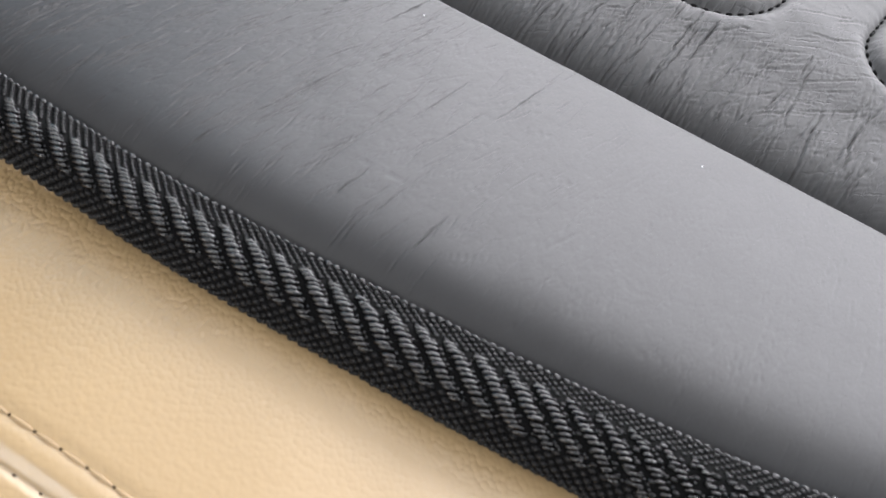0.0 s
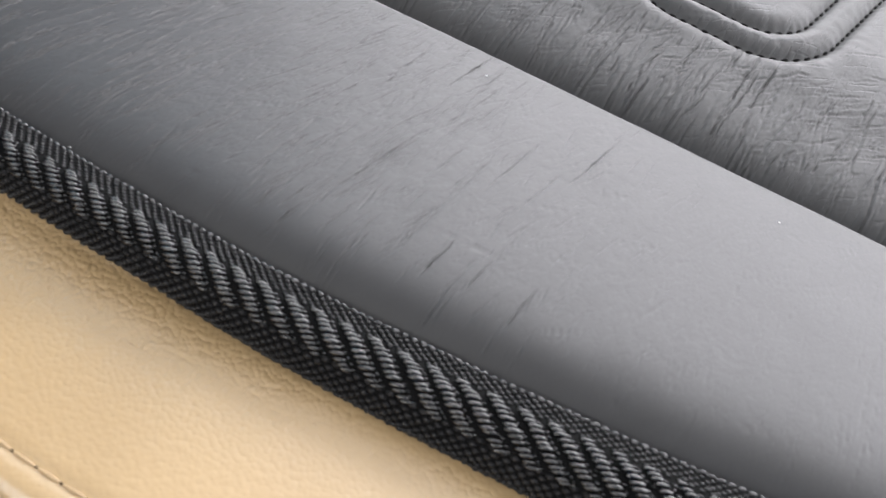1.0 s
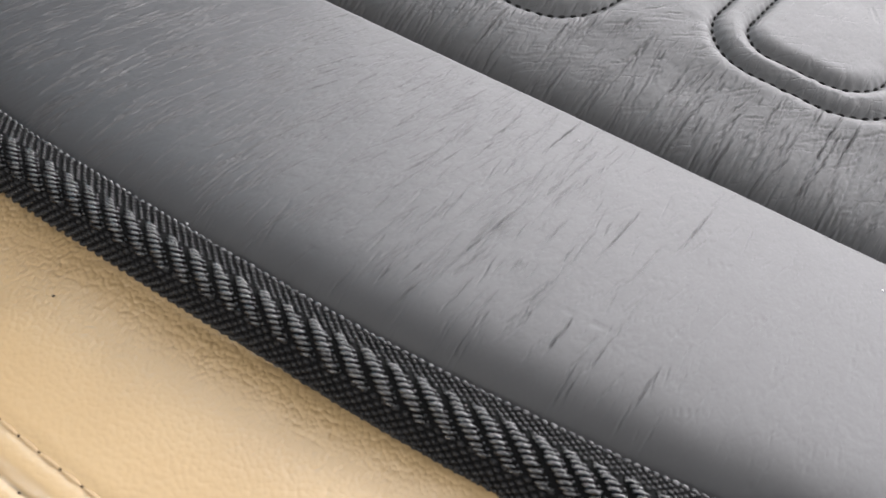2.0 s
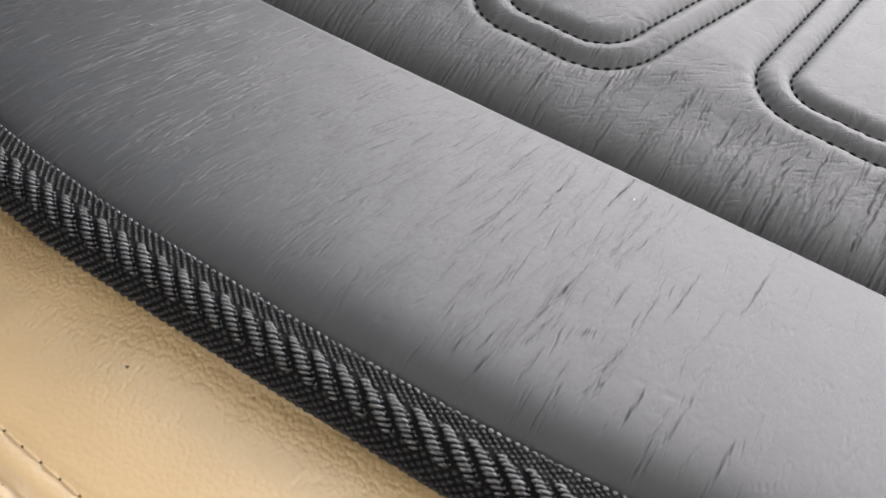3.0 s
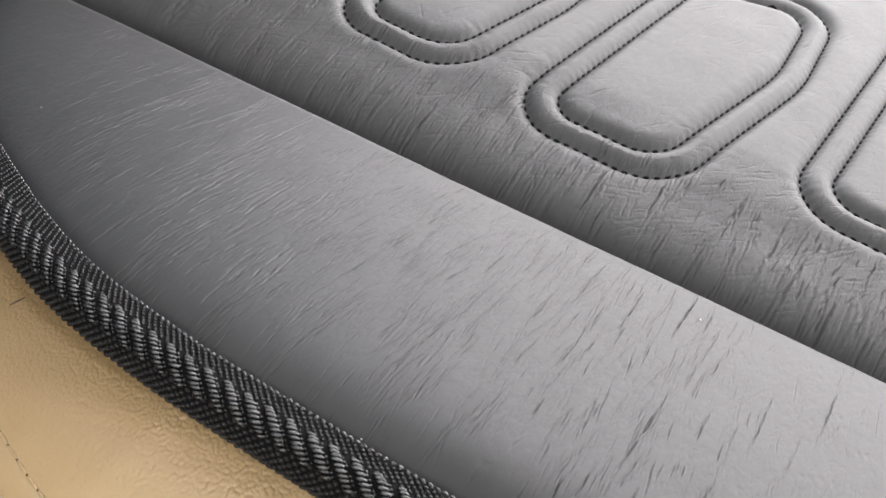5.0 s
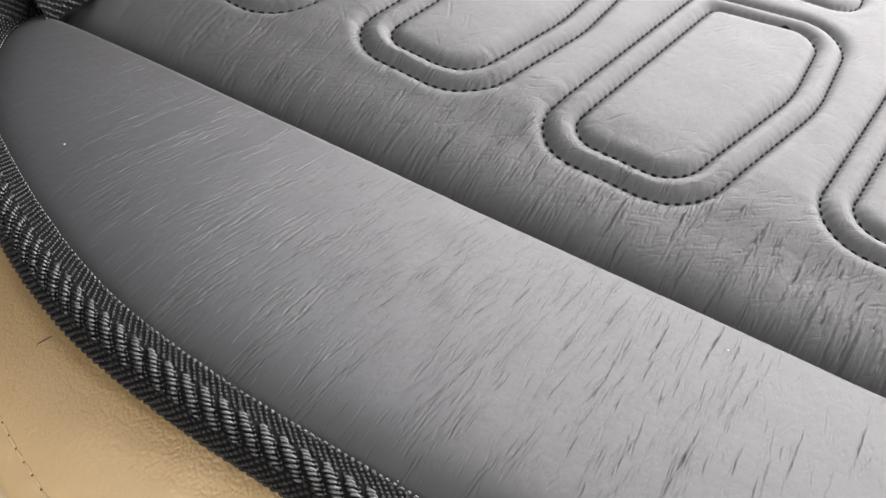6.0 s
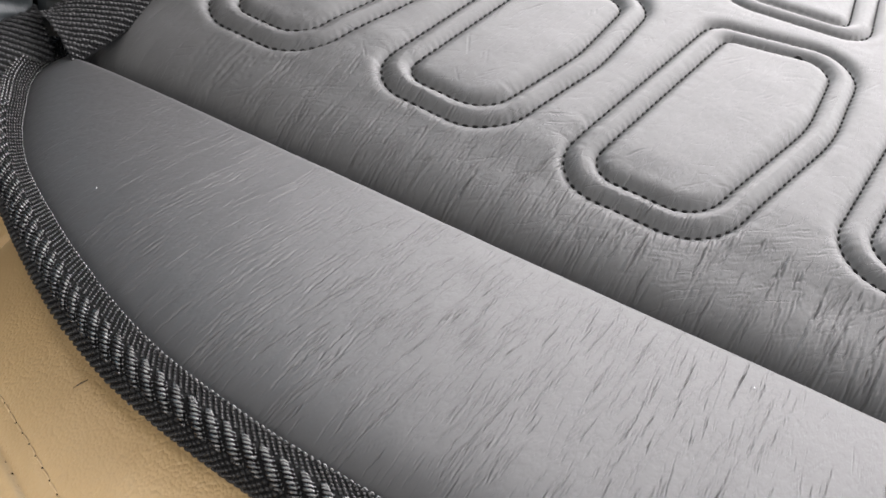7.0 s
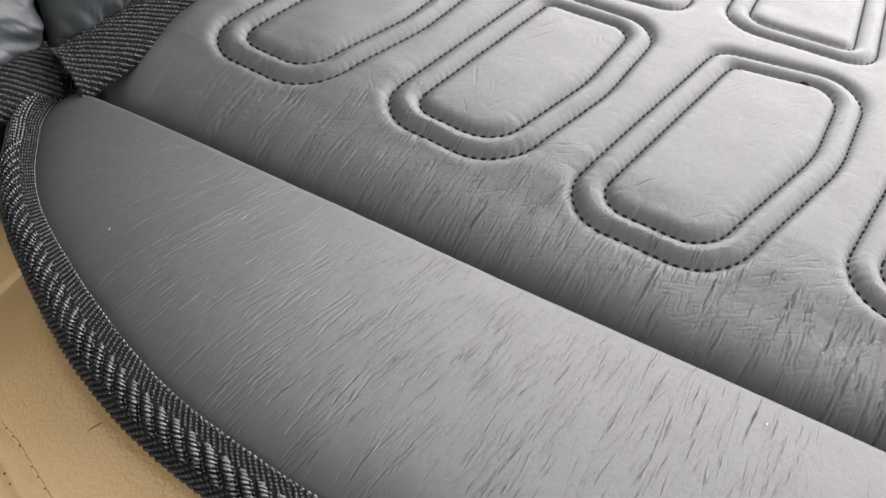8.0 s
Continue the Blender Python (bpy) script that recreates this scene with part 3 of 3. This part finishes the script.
# middle panel
px = np.r_[np.arange(-0.040, 0.07, 0.0008), np.arange(0.07, 0.42, 0.00034), np.arange(0.42, 0.508, 0.0008)]
py = np.r_[np.linspace(0.0018, 0.012, 16, endpoint=False), np.arange(0.012, 0.090, 0.0006), np.arange(0.090, 0.235, 0.0009), np.arange(0.235, 0.400, 0.0016)]
gx, gy = np.meshgrid(px, py)
gap, around = np.full(gx.shape, 0.03), np.zeros(gx.shape)
for number, line in enumerate(OUTLINES[0] + OUTLINES[1]):
    lo, hi = line.min(0) - 0.03, line.max(0) + 0.03
    i0, i1 = np.searchsorted(py, (lo[1], hi[1]))
    j0, j1 = np.searchsorted(px, (lo[0], hi[0]))
    sub = np.stack([gx[i0:i1, j0:j1], gy[i0:i1, j0:j1]], -1).reshape(-1, 2).astype(np.float32)
    pts = line.astype(np.float32)
    near, index = np.full(len(sub), 1e9, np.float32), np.zeros(len(sub), int)
    for k, q in enumerate(pts):
        d = ((sub - q) ** 2).sum(1)
        closer = d < near
        near[closer], index[closer] = d[closer], k
    ahead = np.roll(pts, -1, 0) - np.roll(pts, 1, 0)
    ahead /= np.linalg.norm(ahead, axis=1, keepdims=True)
    run = index * 0.0008 + ((sub - pts[index]) * ahead[index]).sum(1) + number * 0.7
    near, run = (v.reshape(i1 - i0, j1 - j0) for v in (np.sqrt(near), run))
    closer = near < gap[i0:i1, j0:j1]
    gap[i0:i1, j0:j1][closer] = near[closer]
    around[i0:i1, j0:j1][closer] = run[closer]


def ease(y):
    """The padding begins softly behind the side seam."""
    k = np.clip((y - 0.008) / 0.048, 0, 1)
    return k * k * (3 - 2 * k)


PUFF, SWELL = 0.0026, 0.0085


def quilting(d):
    """Padding swells from a seam at once and is level half way to the next one."""
    d = np.sqrt(d * d + 0.0007 ** 2) - 0.0007
    return PUFF * (1 - (1 - np.clip(d / SWELL, 0, 1)) ** 3) + 0.0008 * (1 - np.exp(-d / 0.0012)) + 0.02 * np.clip(d - SWELL, 0, 0.02) - 0.0004


front = ease(gy)
cz = centre_level(gx, gy) + quilting(gap) * front
cz += 0.00025 * field(gx, gy, 0.016, 5) * np.clip((gy - 0.01) / 0.02, 0, 1) * np.clip(gap / 0.006, 0, 1)
cz += 0.00032 * field(gx - 0.15 * gy, gy * 0.2, 0.0046, 8) * np.clip(gy / 0.012, 0, 1) * np.clip((0.062 - gy) / 0.02, 0, 1)
# the cloth puckers across the seams: small pinches at each stitch, longer folds here and there
cz -= 0.00019 * np.clip(0.75 + 0.5 * field(around, 0 * around, 0.009, 19), 0.3, 1) * np.cos(2 * np.pi * (around % 0.7) / 0.004) * np.exp(-((gap - 0.0009) / 0.0013) ** 2)
tight = np.clip(0.5 + 0.9 * field(around, 0 * around, 0.03, 9), 0.45, 1)
cz += 0.00034 * np.interp(gy, [0.065, 0.10], [1, 0.3]) * field(around, gap * 0.2, 0.0026, 6) * tight * np.exp(-((gap - 0.0040) / 0.0045) ** 2)
cz -= 0.014 * np.clip((0.006 - gx) / 0.020, 0, 1) ** 2
centre_creases = creases(CENTRE_ACROSS, 760, (0.03, 0.42, 0.004, 0.060), 3.5, 5.0, 0.00120, 61, wide=0.95)
centre_creases += creases(CENTRE_SLANTED, 300, (0.25, 0.47, 0.012, 0.075), 56.0, 9.0, 0.00060, 63, 2, 0.8)
# long soft folds from the side seam to the cells, and a few fine ones inside the cells
centre_creases += [(x, y, 2.4 * length, angle, 0.62 * depth, 1.7 * width) for x, y, length, angle, depth, width in creases([], 230, (0.04, 0.42, 0.010, 0.046), 3.5, 3.5, 0.00120, 71, 2, 0.95)]
centre_creases += creases([], 220, (0.06, 0.27, 0.010, 0.048), 66.0, 9.0, 0.00060, 65, 1, 0.8)
centre_creases += creases([], 190, (0.08, 0.42, 0.060, 0.200), 40.0, 45.0, 0.00050, 67, 2, 1.1)
cz += pressed(gx, gy, centre_creases, 70) * np.clip((gy - 0.002) / 0.004, 0, 1) * np.clip(gap / 0.003, 0.2, 1)
centre_panel = part("centre_panel", sheet("centre_panel", np.stack([gx, gy, cz], -1)), LEATHERETTE_CENTRE, seat_cover, "black leatherette panel quilted in double-stitched rounded cells")


def panel_height(x, y):
    return centre_level(x, y) + quilting(0.0) * ease(y)


QUILT_STITCH = mesh_of("stitch", BEAD_V * (0.00125, 0.00048, 0.00065), BEAD_F)
for lines in OUTLINES:
    for number, line in enumerate(lines):
        s = np.arange(0, len(line), 5)
        at = line[s]
        t = np.roll(line, -2, 0)[s] - np.roll(line, 2, 0)[s]
        t /= np.linalg.norm(t, axis=1, keepdims=True)
        z0 = panel_height(at[:, 0], at[:, 1])
        dz = (panel_height(at[:, 0] + 0.001 * t[:, 0], at[:, 1] + 0.001 * t[:, 1]) - z0) / 0.001
        along = np.c_[t, dz]
        across = np.c_[-t[:, 1], t[:, 0], 0 * dz]
        n = len(at)
        if number == 2:
            for p, h, d in zip(at, z0, along):
                d = Vector(d).normalized()
                side = Vector((0, 0, 1)).cross(d).normalized()
                stitch = part("stitch", QUILT_STITCH, BLACK_THREAD, centre_panel)
                stitch.matrix_world = Matrix.Translation((p[0], p[1], h + 0.0005)) @ Matrix((d, side, d.cross(side))).transposed().to_4x4()
            continue
        part("stitching", beads("stitching", np.c_[at, z0 + 0.0005], along, across, np.tile((0, 0, 1.0), (n, 1)), np.tile((0.00125, 0.00048, 0.00065), (n, 1))), BLACK_THREAD, centre_panel, "black double lockstitch")

# woven binding round the side panel
PROFILE = spline([(-0.0012, -0.0032), (0.0005, -0.0022), (0.003, -0.0016), (0.006, -0.0006), (0.0082, -0.0005), (0.0103, -0.0018), (0.0120, -0.0044), (0.0126, -0.0078), (0.0120, -0.0112), (0.0095, -0.0135)], 0.00025)
PROFILE_LENGTH = 0.00025 * (len(PROFILE) - 1)


def binding_frame(line, profile, s, u):
    """Places on a binding at s along and u across it, with the directions along, across and out."""
    ls, lu = np.linspace(0, 1, len(line)) * np.linalg.norm(np.diff(line, axis=0), axis=1).sum(), np.linspace(0, 1, len(profile)) * np.linalg.norm(np.diff(profile, axis=0), axis=1).sum()
    t = tangent(line)
    pick = lambda src, at, v: np.stack([np.interp(at, src, v[:, k]) for k in range(v.shape[1])], -1)
    p, d = pick(ls, s, line), pick(ls, s, t)
    f, g = pick(lu, u, profile), pick(lu, u, tangent(profile))
    out = np.stack([d[..., 1], -d[..., 0]], -1)
    if line is EDGE:
        # towards the front the tape's outer side spreads and hangs lower
        spread = np.clip((p[..., :1] - 0.27) / 0.15, 0, 1) * np.clip((np.asarray(u)[..., None] - 0.008) / 0.006, 0, 1)
        f = f + spread * np.array((0.0040, -0.0020))
        # by the backrest its inner side is drawn tight and sinks
        tight = np.clip((0.105 - p[..., :1]) / 0.07, 0, 1) * np.clip((0.0082 - np.asarray(u)[..., None]) / 0.0082, 0, 1)
        f = f + tight * np.array((0.0019, -0.0032))
    at = np.concatenate([p[..., :2] + out * f[..., :1], f[..., 1:2]], -1)
    along = np.concatenate([d[..., :2], 0 * d[..., :1]], -1)
    across = np.concatenate([out * g[..., :1], g[..., 1:2]], -1)
    up = np.cross(across, along)
    return at, along, across, up


def weave(line, profile, length, bands):
    """Yarn floats on a binding. A band: from, to across it, row spacing, float spacing, float length, shift from row to row, thickness, from, to along it."""
    s_all, u_all, size = [], [], []
    for u0, u1, row, gap_s, long_s, slip, thick, s0, s1 in bands:
        for k, u in enumerate(np.arange(u0 + row / 2, u1, row)):
            s = np.arange(s0, min(s1, length), gap_s) + (k * slip) % gap_s
            s = s + RNG.normal(0, 0.00006, len(s))
            s_all.append(s)
            u_all.append(np.full(len(s), u) + RNG.normal(0, 0.00004, len(s)))
            size.append(np.stack([np.full(len(s), long_s / 2), np.full(len(s), row * 0.47), np.full(len(s), thick)], 1) * RNG.uniform(0.88, 1.12, (len(s), 1)))
    s, u, size = np.concatenate(s_all), np.concatenate(u_all), np.concatenate(size)
    keep = s < length
    return (*binding_frame(line, profile, s[keep], u[keep]), size[keep])


sg, ug = np.meshgrid(np.arange(0, EDGE_LENGTH, 0.0012), np.linspace(0, PROFILE_LENGTH, 30), indexing="ij")
binding = part("binding", sheet("binding", binding_frame(EDGE, PROFILE, sg, ug)[0], flip=True), WEB_BASE, seat_cover, "black woven herringbone edge binding")
PEBBLE_BANDS = [
    (0.0013, 0.0081, 0.00106, 0.00216, 0.00150, 0.00108, 0.00062, 0.0, 9.0),
]
OUTER_BANDS = [(0.0140, PROFILE_LENGTH - 0.0003, 0.00120, 0.0024, 0.00170, 0.0012, 0.00066, 0.0, 9.0)]
SELVAGE_BANDS = [(0.0002, 0.0013, 0.00110, 0.00200, 0.00200, 0.0, 0.00062, 0.0, 9.0)]
REAR_BANDS = [(0.0068, 0.0138, 0.00130, 0.0022, 0.0017, 0.0007, 0.00070, 0.0, 0.058)]
FRONT_BANDS = [(0.0080, 0.0138, 0.00125, 0.0024, 0.0019, 0.0011, 0.00075, 0.001 * float(np.searchsorted(EDGE[:, 0], 0.340)), 9.0)]
for name, bands, yarn, label in (
    ("pebble_weave", PEBBLE_BANDS, YARN_MATT, "dull black pebbled plain weave"),
    ("outer_weave", OUTER_BANDS, YARN_DULL, "dull dark grey outer weave"),
    ("selvage", SELVAGE_BANDS, YARN, "glossy black corded selvage"),
    ("rear_weave", REAR_BANDS, YARN, "black woven yarn"),
    ("front_weave", FRONT_BANDS, YARN_MATT, "black woven yarn"),
):
    at, along, across, up, size = weave(EDGE, PROFILE, EDGE_LENGTH, bands)
    if name == "front_weave":
        size = size * np.clip((at[:, :1] - 0.335) / 0.06, 0.25, 1)
    part(name, beads(name, at, along, across, up, size), yarn, binding, label)
# slanting ribs, each a ladder of short floats that lie along the tape, with a column of small knots beside it
RIBS_END = 0.001 * float(np.searchsorted(EDGE[:, 0], 0.415))
slant = radians(13)
starts, knots = [0.056], []
while starts[-1] < RIBS_END:
    starts.append(starts[-1] + float(np.interp(starts[-1], [0.12, 0.34], [0.0057, 0.0064])))
for start in starts:
    grow = float(np.clip((np.interp(start, np.linspace(0, EDGE_LENGTH, len(EDGE)), EDGE[:, 0]) - 0.26) / 0.10, 0, 1))
    count = 10 + round(4 * grow)
    rung = np.arange(count) / (count - 1)
    s = start + 0.0086 * (1 + 0.45 * grow) * rung + RNG.normal(0, 0.00012, count)
    u = 0.0080 + 0.0064 * rung + RNG.normal(0, 0.00005, count)
    at, along, across, up = binding_frame(EDGE, PROFILE, s, u)
    lie, over = math.cos(slant) * along - math.sin(slant) * across, math.sin(slant) * along + math.cos(slant) * across
    fade = np.clip(1 - (at[:, :1] - 0.375) / 0.10, 0.35, 1)
    full = (0.70 + 0.30 * np.sin(np.pi * (0.10 + 0.80 * rung)))[:, None]
    size = np.array((0.00168, 0.00054, 0.00066)) * full * fade * RNG.uniform(0.90, 1.10, (count, 1))
    part("twill_rib", floats("twill_rib", at + 0.0003 * up, lie, over, up, size), YARN, binding, "glossy black slanting yarn rib")
    knots.append(np.stack([s[1:-1] + 0.0025, u[1:-1] + RNG.normal(0, 0.0001, count - 2)], 1))
knots = np.concatenate(knots)
tagged(part("weft_yarn", beads("weft_yarn", *binding_frame(EDGE, PROFILE, knots[:, 0], knots[:, 1]), np.tile((0.00046, 0.00036, 0.00050), (len(knots), 1))), YARN, binding, "small glossy black knots between the ribs"), kind="stuff")

# ---- the backrest cover behind ----
backrest_cover = tagged(new("backrest_cover"), "black leatherette backrest cover with woven bound lower edge", "backrest cover")


def back_piece(y0, y1, lift, lean, shear, start, seed, slope, way, back=0.0):
    """A padded panel of the backrest cover between two sides, with its bound lower edge."""
    v = np.linspace(0, 1, int((y1 - y0) / 0.0008))
    u = np.linspace(0, 1, 220) ** 1.5
    V, U = np.meshgrid(v, u, indexing="ij")
    wide = y1 - y0
    inside = np.minimum(V, 1 - V) * wide
    side = np.sqrt(1 - np.clip(1 - inside / 0.012, 0, 1) ** 2)
    run = 0.26 * U - 0.02
    y = y0 + start + wide * V
    cross, lengthways = way[0] * y + way[1] * run, way[1] * y - way[0] * run
    fold = (0.0024 * field(cross, lengthways * 0.22, 0.0070, seed) + 0.0013 * field(cross, lengthways * 0.22, 0.0034, seed + 1) + 0.0006 * field(cross + 0.3 * lengthways, lengthways * 0.2, 0.0019, seed + 2)) * side * np.exp(-np.maximum(run, 0) / 0.12)
    x = -0.024 - slope * np.maximum(run, 0) + 0.012 * np.sqrt(np.clip(run / 0.022, 0, 1)) * side - 0.010 * (1 - side) - lean * wide * V + fold
    z = lift + 0.17 * np.clip(y, 0, 1) + 0.003 + 0.95 * run
    part("panel", sheet("panel", np.stack([x, y, z], -1), flip=True), LEATHERETTE_BACK, backrest_cover)
    low = np.stack([0.004 - back - lean * wide * np.linspace(0, 1, 60), np.linspace(y0, y1, 60)], 1)[::-1]
    prof = spline([(0.0, -0.006), (0.002, -0.001), (0.010, 0.004), (0.018, 0.007), (0.024, 0.007)], 0.0005)
    across_length = 0.0005 * (len(prof) - 1)
    length = np.linalg.norm(np.diff(low, axis=0), axis=1).sum()
    S, W = np.meshgrid(np.linspace(0, length, 80), np.linspace(0, across_length, 24), indexing="ij")

    def placed(p):
        return np.stack([p[..., 0], p[..., 1] + shear * (0.004 - p[..., 0]), p[..., 2] + lift + 0.17 * np.clip(p[..., 1], 0, 1)], -1)

    tape = part("binding", sheet("binding", placed(binding_frame(low, prof, S, W)[0]), flip=True), WEB_BASE, backrest_cover, "black woven edge binding")
    # rows of yarn run aslant over the tape
    aslant = radians(35)
    row, along_row = (g.ravel() for g in np.meshgrid(np.arange(-0.40, 0.40, 0.0023), np.arange(-0.42, 0.42, 0.0019), indexing="ij"))
    along_row = along_row + 0.0007 * (np.arange(len(row)) // 443 % 2) + RNG.normal(0, 0.00010, len(row))
    row = row + RNG.normal(0, 0.00010, len(row))
    s = along_row * math.cos(aslant) - row * math.sin(aslant)
    u = along_row * math.sin(aslant) + row * math.cos(aslant)
    keep = (s > 0) & (s < length) & (u > 0.0005) & (u < across_length)
    at, along, across, up = binding_frame(low, prof, s[keep], u[keep])
    size = np.tile((0.00120, 0.00082, 0.00070), (len(at), 1)) * RNG.uniform(0.75, 1.15, (len(at), 1))
    turned = 0.82 * along + 0.57 * across
    turned /= np.linalg.norm(turned, axis=1, keepdims=True)
    part("woven_yarn", beads("woven_yarn", placed(at), turned, np.cross(up, turned), up, size), YARN_DULL, tape, "black woven yarn")


back_piece(-0.005, 0.390, 0.003, 0.06, 0.30, 0.018, 21, 0.26, (0.85, 0.52))
back_piece(-0.120, -0.011, 0.000, 0.06, 0.62, 0.024, 31, 0.55, (0.35, 0.94), 0.005)
part("backing", boxes_mesh("backing", [(-0.16, -0.115, -0.10, -0.052, 0.385, 0.02)]), WEB_BASE, backrest_cover, "black cloth backing")

# ---- small things lying about ----
def flake(name, place, size, mat, label, category, group=""):
    me = beads(name, [place], [(0.8, 0.6, 0)], [(-0.6, 0.8, 0)], [(0, 0, 1)], [size])
    me.materials.append(mat)
    return tagged(new(name, me), label, category, group)


def on_panel(x, y):
    wide = 0.0015 - float(np.interp(x, EDGE[:, 0], EDGE[:, 1]))
    share = (0.0015 - y) / wide
    return x, y, float(side_level(np.array(share), wide, x)) + 0.0002


flake("lint_speck", on_panel(0.2905, -0.0135), (0.00028, 0.0002, 0.0002), LINT, "tiny white lint speck on the black cover", "lint", "specks of lint")
flake("lint_speck", on_panel(0.0757, -0.0629), (0.00028, 0.0002, 0.0002), LINT, "tiny white lint speck on the black cover", "lint", "specks of lint")
flake("lint_speck", on_panel(0.2326, -0.1105), (0.00018, 0.00014, 0.00014), LINT, "tiny white lint speck on the black cover", "lint", "specks of lint")
flake("lint_speck", on_panel(0.3798, -0.0148), (0.00028, 0.0002, 0.0002), LINT, "tiny white lint speck on the black cover", "lint", "specks of lint")
flake("dirt_speck", tuple(seat_point(0.2174, -0.136)), (0.0005, 0.0004, 0.0002), HAIR, "tiny dark dirt speck on the beige leather", "dirt")


def strand(name, points, thick, mat, label, category):
    """A thin tapered strand along a line."""
    line = spline(points, 0.0004)
    t, rings = tangent(line), []
    for p, d, k in zip(line, t, np.linspace(0, 1, len(line))):
        r = thick * (0.35 + 0.65 * math.sin(math.pi * (0.1 + 0.8 * k)))
        side = np.cross(d, (0, 0, 1.0))
        side /= np.linalg.norm(side)
        up = np.cross(side, d)
        rings.append([p + r * (math.cos(a) * side + math.sin(a) * up) for a in np.linspace(0, 2 * math.pi, 7)])
    me = sheet(name, np.array(rings))
    me.materials.append(mat)
    return tagged(new(name, me), label, category)


def on_seat(x, y, lift=0.0002):
    return seat_point(x, y) + (0, 0, lift)


strand("hair", [on_seat(0.1104, -0.1092), on_seat(0.1115, -0.1072, 0.0003), on_seat(0.1126, -0.1052, 0.0003)], 0.00020, HAIR, "short dark hair lying on the beige leather", "hair")
ty = 0.1915
strand("thread_end", [(x, ty + y, float(panel_height(x, ty)) + z) for x, y, z in ((0.2560, 0.0, 0.0014), (0.2582, 0.0016, 0.0030), (0.2604, 0.0010, 0.0026), (0.2618, -0.0004, 0.0014))], 0.00075, BLACK_THREAD, "loose black thread end on the quilted seam", "thread")
